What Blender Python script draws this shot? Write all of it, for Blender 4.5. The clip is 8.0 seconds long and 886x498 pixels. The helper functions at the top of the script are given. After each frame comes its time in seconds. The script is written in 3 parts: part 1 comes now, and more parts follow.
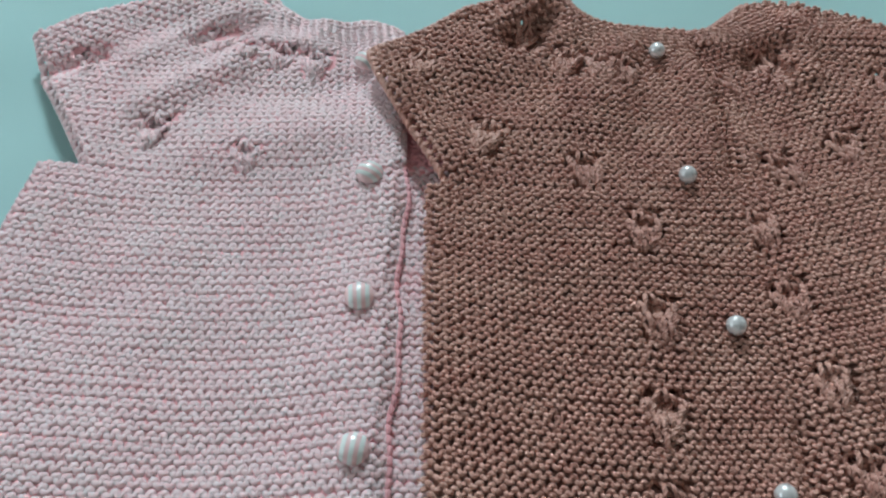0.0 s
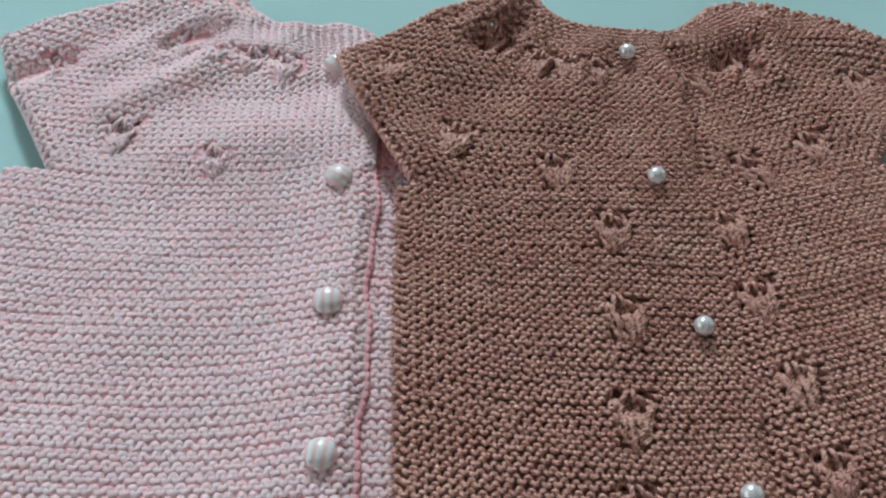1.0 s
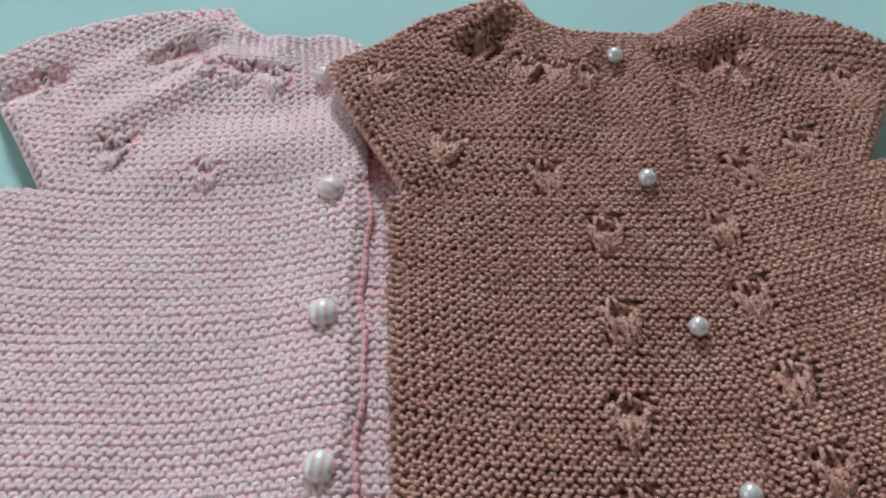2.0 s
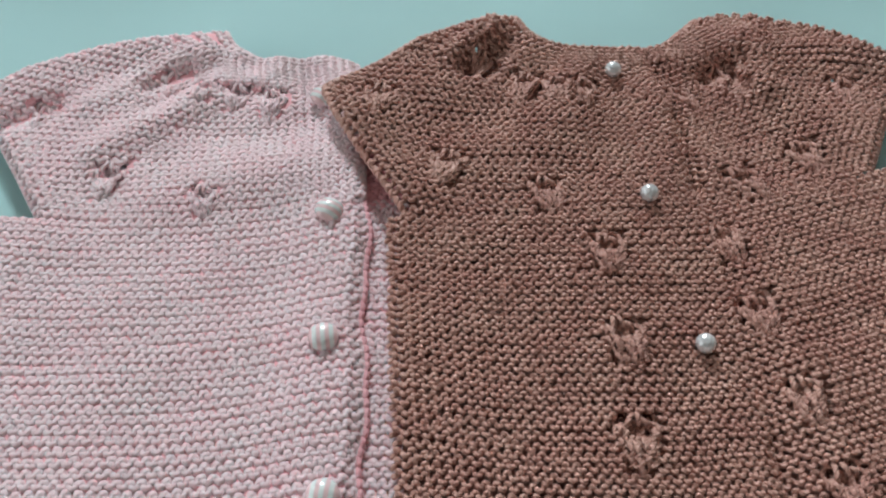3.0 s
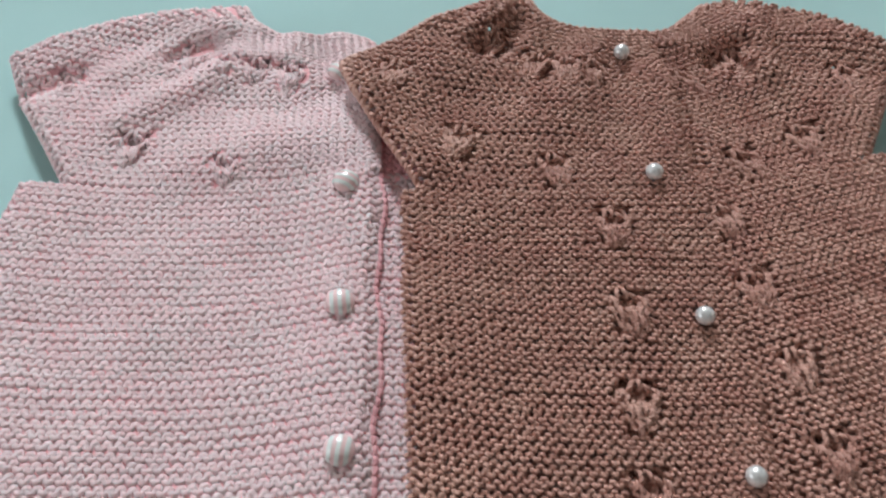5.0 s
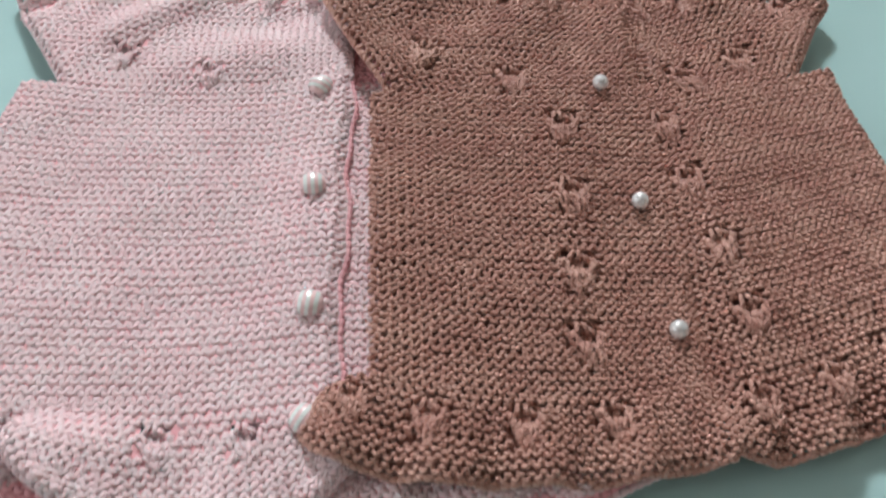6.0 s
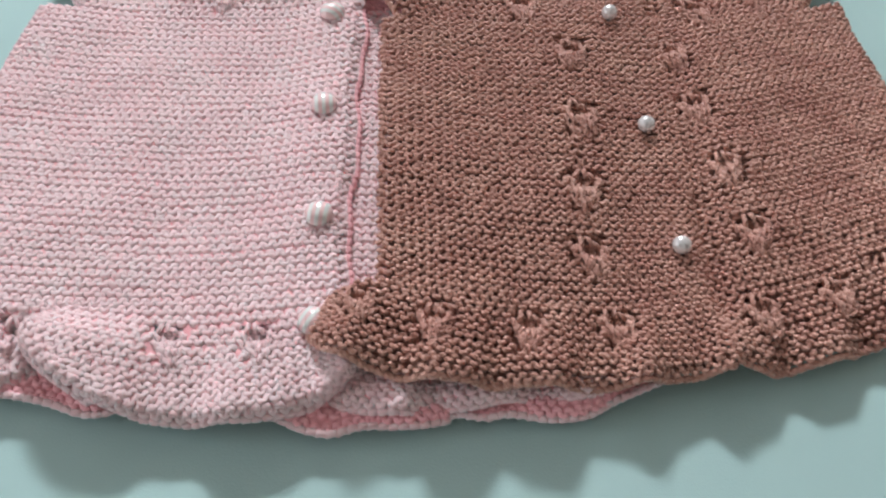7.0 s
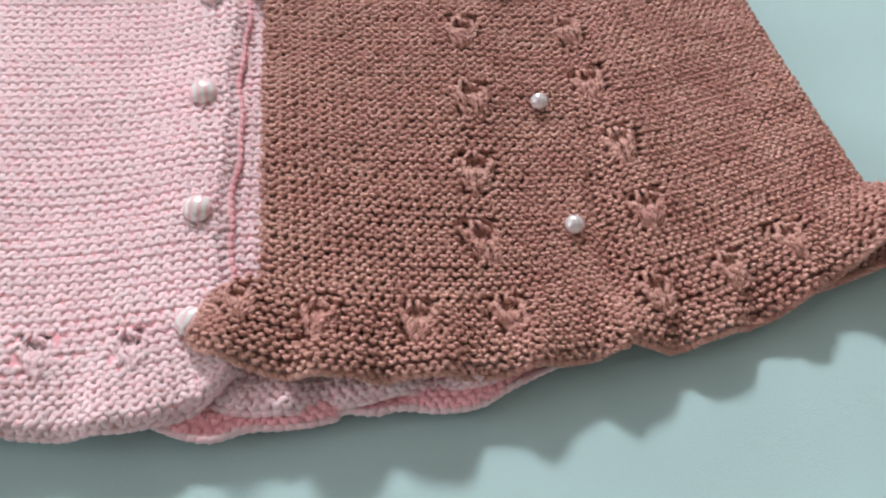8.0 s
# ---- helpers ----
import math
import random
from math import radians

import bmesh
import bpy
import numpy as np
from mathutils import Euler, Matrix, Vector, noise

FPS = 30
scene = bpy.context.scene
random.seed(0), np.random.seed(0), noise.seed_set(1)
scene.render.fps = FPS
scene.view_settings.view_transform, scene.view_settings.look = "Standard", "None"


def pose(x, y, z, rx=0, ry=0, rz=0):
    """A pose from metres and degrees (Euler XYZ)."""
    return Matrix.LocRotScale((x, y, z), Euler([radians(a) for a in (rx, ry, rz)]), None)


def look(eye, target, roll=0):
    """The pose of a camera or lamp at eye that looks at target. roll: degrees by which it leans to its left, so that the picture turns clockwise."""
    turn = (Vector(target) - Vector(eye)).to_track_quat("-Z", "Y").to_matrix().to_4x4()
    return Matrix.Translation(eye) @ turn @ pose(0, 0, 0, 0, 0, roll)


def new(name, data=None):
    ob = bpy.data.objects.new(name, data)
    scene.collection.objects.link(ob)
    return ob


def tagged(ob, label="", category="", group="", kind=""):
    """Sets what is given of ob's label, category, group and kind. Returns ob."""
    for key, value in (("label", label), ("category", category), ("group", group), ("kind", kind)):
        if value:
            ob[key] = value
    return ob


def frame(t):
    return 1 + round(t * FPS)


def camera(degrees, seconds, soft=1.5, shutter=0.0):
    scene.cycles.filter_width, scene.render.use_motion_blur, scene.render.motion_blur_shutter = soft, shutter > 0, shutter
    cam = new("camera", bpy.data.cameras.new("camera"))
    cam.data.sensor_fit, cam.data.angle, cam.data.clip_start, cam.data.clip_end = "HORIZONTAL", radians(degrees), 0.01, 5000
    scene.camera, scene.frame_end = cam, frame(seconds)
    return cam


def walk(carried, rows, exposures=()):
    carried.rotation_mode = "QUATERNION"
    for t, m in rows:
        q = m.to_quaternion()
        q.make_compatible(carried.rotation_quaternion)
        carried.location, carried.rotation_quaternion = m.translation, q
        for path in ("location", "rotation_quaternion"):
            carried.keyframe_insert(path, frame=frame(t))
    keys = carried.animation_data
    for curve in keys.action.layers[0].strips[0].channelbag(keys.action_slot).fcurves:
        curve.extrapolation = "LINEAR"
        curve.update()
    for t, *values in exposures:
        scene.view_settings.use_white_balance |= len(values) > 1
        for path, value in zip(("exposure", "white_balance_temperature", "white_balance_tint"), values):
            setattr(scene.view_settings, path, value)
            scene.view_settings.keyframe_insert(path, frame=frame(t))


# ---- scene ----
cam = camera(57.7, 8.0, soft=2.2, shutter=0.5)
PATH = [
    (0, (0.093, 0.06, 0.273), (0.042, 1.153, -1.401), 3.6),
    (0.5, (0.095, 0.062, 0.27), (0.066, 1.149, -1.408), 4.5),
    (1, (0.1, 0.062, 0.274), (0.079, 1.156, -1.4), 4.4),
    (1.5, (0.102, 0.061, 0.276), (0.084, 1.156, -1.398), 3.8),
    (3, (0.102, 0.067, 0.273), (0.078, 1.202, -1.373), 1.4),
    (3.5, (0.102, 0.067, 0.273), (0.068, 1.194, -1.378), 1.4),
    (4, (0.093, 0.061, 0.279), (0.032, 1.191, -1.37), 0.9),
    (4.2, (0.093, 0.062, 0.28), (0.03, 1.189, -1.371), 0.6),
    (5.3, (0.101, 0.046, 0.283), (0.123, 1.141, -1.39), 4.8),
    (5.5, (0.107, 0.033, 0.286), (0.146, 1.16, -1.365), 5.4),
    (6, (0.109, -0.005, 0.282), (0.133, 1.117, -1.373), 5.3),
    (6.5, (0.107, -0.025, 0.275), (0.119, 1.097, -1.381), 5.4),
    (7, (0.113, -0.031, 0.272), (0.111, 1.057, -1.406), 4.9),
    (7.5, (0.128, -0.029, 0.272), (0.181, 1.037, -1.419), 6.1),
    (8, (0.136, -0.022, 0.267), (0.262, 1.027, -1.431), 8.2),
]
EXPOSURES = [(0, 0.0, 5750, -3), (1.5, 0.02, 5850, 1), (3.5, 0.09, 6080, 3), (4.2, 0.06, 6100, 4), (5.5, 0.23, 6300, 7), (6.5, 0.36, 6400, 10), (7.0, 0.39, 6450, 13), (7.5, 0.44, 6480, 15), (8.0, 0.58, 6550, 19)]
walk(cam, [(t, look(eye, target, roll)) for t, eye, target, roll in PATH], EXPOSURES)

# ---- light: one round ceiling lamp ahead, a pale window beside the bed ----
world = bpy.data.worlds.new("world")
scene.world = world
world.use_nodes = True
world.node_tree.nodes["Background"].inputs[0].default_value = (0.6, 0.8, 0.9, 1)
world.node_tree.nodes["Background"].inputs[1].default_value = 0.05
LAMP = (-0.5, 2.95, 1.98)
LAMP_WATTS, WINDOW_WATTS = 150.0, 10.5


def area_lamp(name, m, size, watts, colour, shape="DISK", size_y=None):
    data = bpy.data.lights.new(name, "AREA")
    data.shape, data.size, data.energy, data.color = shape, size, watts, colour
    if size_y:
        data.size_y = size_y
    ob = new(name, data)
    ob.matrix_world = m
    return ob


area_lamp("ceiling_lamp_light", look((LAMP[0], LAMP[1], LAMP[2] - 0.04), (0.1, 0.2, 0)), 0.6, LAMP_WATTS, (0.98, 0.98, 1.0))
area_lamp("window_light", look((-2.12, -0.2, 0.85), (0.1, -0.1, 0.55)), 1.1, WINDOW_WATTS, (0.97, 0.97, 1.0), "RECTANGLE", 1.0)


# ---- materials ----
def nodes_of(name):
    m = bpy.data.materials.new(name)
    m.use_nodes = True
    return m, m.node_tree.nodes, m.node_tree.links, m.node_tree.nodes["Principled BSDF"]


def yarn(name, colour, dark, sheen, ply, rough, shine, soak=0.0):
    """Plied cotton yarn: uneven dye, three twisted plies, soft fuzz; soak: how much of the light travels inside the fibres."""
    m, n, l, p = nodes_of(name)
    co = n.new("ShaderNodeTexCoord")
    big = n.new("ShaderNodeTexNoise")
    big.inputs["Scale"].default_value, big.inputs["Detail"].default_value = 55, 3
    fine = n.new("ShaderNodeTexNoise")
    fine.inputs["Scale"].default_value, fine.inputs["Detail"].default_value = 900, 4
    l.new(co.outputs["Object"], big.inputs["Vector"])
    l.new(co.outputs["Object"], fine.inputs["Vector"])
    mixv = n.new("ShaderNodeMath")
    mixv.operation = "ADD"
    half = n.new("ShaderNodeMath")
    half.operation = "MULTIPLY"
    half.inputs[1].default_value = 0.5
    l.new(big.outputs["Fac"], mixv.inputs[0])
    l.new(fine.outputs["Fac"], mixv.inputs[1])
    l.new(mixv.outputs[0], half.inputs[0])
    ramp = n.new("ShaderNodeValToRGB")
    ramp.color_ramp.elements[0].position, ramp.color_ramp.elements[1].position = 0.36, 0.66
    ramp.color_ramp.elements[0].color, ramp.color_ramp.elements[1].color = (*dark, 1), (*colour, 1)
    l.new(half.outputs[0], ramp.inputs[0])
    l.new(ramp.outputs[0], p.inputs["Base Color"])
    p.inputs["Roughness"].default_value = rough
    p.inputs["Specular IOR Level"].default_value = shine
    p.inputs["Sheen Weight"].default_value = sheen
    p.inputs["Sheen Roughness"].default_value = 0.6
    p.inputs["Subsurface Weight"].default_value, p.inputs["Subsurface Scale"].default_value = soak, 0.0014
    p.inputs["Subsurface Radius"].default_value = (1.0, 0.45, 0.45)
    uv = n.new("ShaderNodeUVMap")
    wave = n.new("ShaderNodeTexWave")
    wave.bands_direction = "X"
    wave.inputs["Scale"].default_value, wave.inputs["Distortion"].default_value = 0.31416, 0.0
    l.new(uv.outputs["UV"], wave.inputs["Vector"])
    b1, b2 = n.new("ShaderNodeBump"), n.new("ShaderNodeBump")
    b1.inputs["Distance"].default_value, b1.inputs["Strength"].default_value = 0.0006, ply
    b2.inputs["Distance"].default_value, b2.inputs["Strength"].default_value = 0.0002, 0.35
    l.new(wave.outputs["Fac"], b1.inputs["Height"])
    l.new(fine.outputs["Fac"], b2.inputs["Height"])
    l.new(b1.outputs["Normal"], b2.inputs["Normal"])
    l.new(b2.outputs["Normal"], p.inputs["Normal"])
    return m


def cloth(name, colour, weave, wear):
    m, n, l, p = nodes_of(name)
    co = n.new("ShaderNodeTexCoord")
    a, b = n.new("ShaderNodeTexNoise"), n.new("ShaderNodeTexNoise")
    a.inputs["Scale"].default_value, b.inputs["Scale"].default_value = 9, weave
    b.inputs["Detail"].default_value = 2
    l.new(co.outputs["Object"], a.inputs["Vector"])
    l.new(co.outputs["Object"], b.inputs["Vector"])
    ramp = n.new("ShaderNodeValToRGB")
    ramp.color_ramp.elements[0].position, ramp.color_ramp.elements[1].position = 0.3, 0.7
    ramp.color_ramp.elements[0].color = (*[c * (1 - wear) for c in colour], 1)
    ramp.color_ramp.elements[1].color = (*colour, 1)
    l.new(a.outputs["Fac"], ramp.inputs[0])
    l.new(ramp.outputs[0], p.inputs["Base Color"])
    p.inputs["Roughness"].default_value, p.inputs["Specular IOR Level"].default_value = 0.8, 0.2
    bump = n.new("ShaderNodeBump")
    bump.inputs["Distance"].default_value, bump.inputs["Strength"].default_value = 0.0003, 0.35
    l.new(b.outputs["Fac"], bump.inputs["Height"])
    l.new(bump.outputs["Normal"], p.inputs["Normal"])
    return m


def gloss(name, colour, rough, coat=0.0, metal=0.0):
    m, n, l, p = nodes_of(name)
    co, t = n.new("ShaderNodeTexCoord"), n.new("ShaderNodeTexNoise")
    t.inputs["Scale"].default_value = 260
    l.new(co.outputs["Object"], t.inputs["Vector"])
    ramp = n.new("ShaderNodeValToRGB")
    ramp.color_ramp.elements[0].color = (*[c * 0.9 for c in colour], 1)
    ramp.color_ramp.elements[1].color = (*colour, 1)
    l.new(t.outputs["Fac"], ramp.inputs[0])
    l.new(ramp.outputs[0], p.inputs["Base Color"])
    p.inputs["Roughness"].default_value, p.inputs["Coat Weight"].default_value = rough, coat
    p.inputs["Coat Roughness"].default_value, p.inputs["Metallic"].default_value = 0.05, metal
    return m


BROWN = yarn("brown_cotton_yarn", (0.665, 0.405, 0.325), (0.46, 0.216, 0.172), 0.12, 0.6, 0.48, 0.5)
PINK = yarn("pink_cotton_yarn", (0.87, 0.705, 0.725), (0.87, 0.625, 0.66), 0.2, 0.15, 0.6, 0.3, 0.25)
# the pink yarn as it looks in shade: rosy bounced light put into its colour
SHADED_PINK = yarn("shaded_pink_yarn", (0.92, 0.53, 0.57), (0.90, 0.45, 0.50), 0.1, 0.15, 0.7, 0.3)
SHEET = cloth("mint_cotton_sheet", (0.435, 0.665, 0.66), 1500, 0.06)
PAINT = cloth("pale_wall_paint", (0.60, 0.56, 0.53), 120, 0.05)
WOOD = cloth("brown_floor_boards", (0.32, 0.20, 0.12), 60, 0.3)
PEARL = gloss("pearl_plastic", (0.78, 0.81, 0.82), 0.22, 1.0, metal=0.3)
BUTTON_PINK = gloss("pink_resin", (0.88, 0.64, 0.65), 0.3, 0.6)
BUTTON_MINT = gloss("pale_mint_resin", (0.84, 0.91, 0.89), 0.25, 0.6)
FRAME = cloth("white_window_paint", (0.78, 0.78, 0.76), 200, 0.05)
GLASS = bpy.data.materials.new("window_glass")
GLASS.use_nodes = True
GLASS.node_tree.nodes["Principled BSDF"].inputs["Transmission Weight"].default_value = 1.0
GLASS.node_tree.nodes["Principled BSDF"].inputs["Roughness"].default_value = 0.02
GLOW = bpy.data.materials.new("lamp_glow")
GLOW.use_nodes = True
GLOW.node_tree.nodes["Principled BSDF"].inputs["Emission Color"].default_value = (0.95, 1, 0.98, 1)
GLOW.node_tree.nodes["Principled BSDF"].inputs["Emission Strength"].default_value = 2.0


# ---- building helpers ----
def part(name, bm, material, parent=None, label=""):
    data = bpy.data.meshes.new(name)
    bm.to_mesh(data)
    bm.free()
    data.materials.append(material)
    for f in data.polygons:
        f.use_smooth = True
    ob = new(name, data)
    ob.parent = parent
    return tagged(ob, label)


def box(name, lo, hi, material, bevel=0.0):
    bm = bmesh.new()
    bmesh.ops.create_cube(bm, size=1)
    for v in bm.verts:
        v.co = [lo[i] + (v.co[i] + 0.5) * (hi[i] - lo[i]) for i in range(3)]
    if bevel:
        bmesh.ops.bevel(bm, geom=bm.edges[:], offset=bevel, segments=3, affect="EDGES", profile=0.5)
    ob = part(name, bm, material)
    for f in ob.data.polygons:
        f.use_smooth = bevel > 0
    return ob


def smooth(a, b, x):
    t = np.clip((x - a) / (b - a), 0, 1)
    return t * t * (3 - 2 * t)


def ridge(x, y, a, b, width, height):
    """A soft fold of cloth from a to b."""
    ax, ay, dx, dy = a[0], a[1], b[0] - a[0], b[1] - a[1]
    t = np.clip(((x - ax) * dx + (y - ay) * dy) / (dx * dx + dy * dy), 0, 1)
    d2 = (x - ax - t * dx) ** 2 + (y - ay - t * dy) ** 2
    return height * np.exp(-d2 / (width * width))


def lumps(x, y, k):
    return (np.sin(61 * x + 23 * y + k) * np.sin(47 * y - 19 * x + 2 * k) + 0.6 * np.sin(113 * x - 71 * y + 3 * k) * np.sin(97 * y + 41 * x + k)) / 1.6


def resample(points, count=160):
    """A smooth curve through a few plan points, in even steps."""
    p = np.array(points, float)
    p = np.vstack([2 * p[0] - p[1], p, 2 * p[-1] - p[-2]])
    t = np.linspace(0, 1, 24, endpoint=False)[:, None]
    out = []
    for i in range(1, len(p) - 2):
        a, b, c, d = p[i - 1:i + 3]
        out.append(0.5 * (2 * b + (c - a) * t + (2 * a - 5 * b + 4 * c - d) * t ** 2 + (3 * b - a - 3 * c + d) * t ** 3))
    q = np.vstack(out + [p[-2:-1]])
    s = np.r_[0, np.cumsum(np.linalg.norm(np.diff(q, axis=0), axis=1))]
    e = np.linspace(0, s[-1], count)
    return np.stack([np.interp(e, s, q[:, 0]), np.interp(e, s, q[:, 1])], 1)


STITCH = 0.0039
COURSE = {"brown_cotton_yarn": 0.0036, "pink_cotton_yarn": 0.0038, "shaded_pink_yarn": 0.0038}
THICK = {"brown_cotton_yarn": 0.00095, "pink_cotton_yarn": 0.00138, "shaded_pink_yarn": 0.00130}
RELIEF = {"brown_cotton_yarn": 0.0034, "pink_cotton_yarn": 0.0009, "shaded_pink_yarn": 0.0013}
GROUND = {"brown_cotton_yarn": 0.0027, "pink_cotton_yarn": -0.0003, "shaded_pink_yarn": -0.0003}


class Fabric:
    """A knitted panel: courses laid between plan curves (rails), from its outer to its inner edge, over a height."""

    def __init__(self, rails, height, roll=(0, 0, 0, 0), drop=0.008, width=0.006, extra=None, sway=None):
        self.rails = [resample(r) for r in rails]
        self.height, self.roll, self.drop, self.width, self.extra, self.sway = height, roll, drop, width, extra, sway
        gaps = [np.median(np.linalg.norm(b - a, axis=1)) for a, b in zip(self.rails, self.rails[1:])]
        self.at = np.r_[0, np.cumsum(gaps)] / sum(gaps)
        self.depth = sum(gaps)
        self.length = [np.linalg.norm(np.diff(r, axis=0), axis=1).sum() for r in self.rails]
        g = np.meshgrid(np.linspace(0, 1, 240), np.linspace(0, 1, 100))
        self.gs, self.gq = g[0].ravel(), g[1].ravel()
        self.gp = self.surf(self.gs, self.gq)

    def plan(self, s, q):
        s, q = np.broadcast_arrays(np.asarray(s, float), np.asarray(q, float))
        u = np.linspace(0, 1, 160)
        grid = np.stack([[np.interp(s, u, r[:, i]) for r in self.rails] for i in (0, 1)])
        if len(self.rails) == 3:
            a, b, c = self.at
            w = ((q - b) * (q - c) / ((a - b) * (a - c)), (q - a) * (q - c) / ((b - a) * (b - c)), (q - a) * (q - b) / ((c - a) * (c - b)))
            return [sum(w[j] * grid[i][j] for j in range(3)) for i in (0, 1)]
        k = np.clip(np.searchsorted(self.at, q, side="right") - 1, 0, len(self.rails) - 2)
        w = (q - self.at[k]) / (self.at[k + 1] - self.at[k])
        pick = lambda g, j: np.take_along_axis(g, j[None], 0)[0]
        return [pick(grid[i], k) * (1 - w) + pick(grid[i], k + 1) * w for i in (0, 1)]

    def surf(self, s, q):
        x, y = self.plan(s, q)
        if self.sway:
            x = x + self.sway(s, q)
        z = self.height(x, y)
        if self.extra:
            z = z + self.extra(s, q, x, y)
        n = np.interp(q, self.at, self.length)
        for on, d in zip(self.roll, (s * n, (1 - s) * n, q * self.depth, (1 - q) * self.depth)):
            if on:
                c = np.clip(1 - d / self.width, 0, 1)
                z = z - on * self.drop * (1 - np.sqrt(1 - 0.98 * c * c))
        return np.stack([x, y, np.maximum(z, 0.0034)], -1)

    def frames(self, s, q):
        e = 0.004
        a = self.surf(np.minimum(s + e, 1), q) - self.surf(np.maximum(s - e, 0), q)
        b = self.surf(s, np.minimum(q + 4 * e, 1)) - self.surf(s, np.maximum(q - 4 * e, 0))
        a /= np.linalg.norm(a, axis=-1, keepdims=True) + 1e-12
        h = np.cross(a, b)
        h /= np.linalg.norm(h, axis=-1, keepdims=True) + 1e-12
        h *= np.where(h[..., 2:] < 0, -1, 1)
        return a, np.cross(h, a), h

    def find(self, x, y):
        i = np.argmin((self.gp[:, 0] - x) ** 2 + (self.gp[:, 1] - y) ** 2)
        return self.gs[i], self.gq[i]


def tubes(lines, ups, radius, sides=6):
    """Yarn along each of N lines of M points; ups: a normal for each. Returns points, quads, uvs."""
    n, m, _ = lines.shape
    t = np.gradient(lines, axis=1)
    t /= np.linalg.norm(t, axis=2, keepdims=True) + 1e-12
    side = np.cross(t, ups[:, None, :] if ups.ndim == 2 else ups)
    side /= np.linalg.norm(side, axis=2, keepdims=True) + 1e-9
    up = np.cross(side, t)
    ang = np.arange(sides) * 2 * np.pi / sides
    rad = np.broadcast_to(np.asarray(radius, float), (m,))[None, :, None, None]
    v = lines[:, :, None, :] + rad * (np.cos(ang)[None, None, :, None] * side[:, :, None, :] + np.sin(ang)[None, None, :, None] * up[:, :, None, :])
    i, j, k = np.meshgrid(np.arange(n), np.arange(m - 1), np.arange(sides), indexing="ij")
    base = i * m * sides
    k2 = (k + 1) % sides
    quads = np.stack([base + j * sides + k, base + j * sides + k2, base + (j + 1) * sides + k2, base + (j + 1) * sides + k], -1).reshape(-1, 4)
    run = np.zeros((n, m))
    run[:, 1:] = np.cumsum(np.linalg.norm(np.diff(lines, axis=1), axis=2), axis=1)
    uv = np.stack([np.stack([run[i, j + a] / 0.0021 + 3 * (k + b) / sides + 0.37 * i, (k + b) / sides], -1) for a, b in ((0, 0), (0, 1), (1, 1), (1, 0))], 3).reshape(-1, 2)
    return v.reshape(-1, 3), quads, uv


def mesh_part(name, pieces, material, parent, label="", kind=""):
    """One mesh out of (points, quads, uvs) pieces."""
    vs, fs, us, start = [], [], [], 0
    for v, f, u in pieces:
        vs.append(v)
        fs.append(f + start)
        us.append(u)
        start += len(v)
    v, f, u = np.vstack(vs), np.vstack(fs), np.vstack(us)
    data = bpy.data.meshes.new(name)
    data.vertices.add(len(v))
    data.vertices.foreach_set("co", v.astype(np.float32).ravel())
    data.loops.add(f.size)
    data.loops.foreach_set("vertex_index", f.astype(np.int32).ravel())
    data.polygons.add(len(f))
    data.polygons.foreach_set("loop_start", np.arange(0, f.size, 4, dtype=np.int32))
    data.polygons.foreach_set("use_smooth", np.ones(len(f), bool))
    layer = data.uv_layers.new(name="UVMap")
    layer.data.foreach_set("uv", u.astype(np.float32).ravel())
    data.update(calc_edges=True)
    data.validate()
    data.materials.append(material)
    ob = new(name, data)
    ob.parent = parent
    return tagged(ob, label, kind=kind)


# one garter bump: a low wide loop, then the smaller loop that locks in above it (along, across, up)
LOOP = np.array([(-0.29, 0.10, -0.42), (-0.28, -0.05, 0.0), (-0.17, -0.21, 0.22), (0, -0.28, 0.31), (0.17, -0.21, 0.22), (0.28, -0.05, 0.0), (0.29, 0.10, -0.42),
                 (0.28, -0.02, -0.42), (0.29, 0.16, 0.0), (0.38, 0.29, 0.15), (0.5, 0.33, 0.20), (0.62, 0.29, 0.15), (0.71, 0.16, 0.0), (0.72, -0.02, -0.42)])
HOLES = ((-3.3, 2.4), (3.1, 2.7), (-0.5, -0.4), (2.5, -1.7))


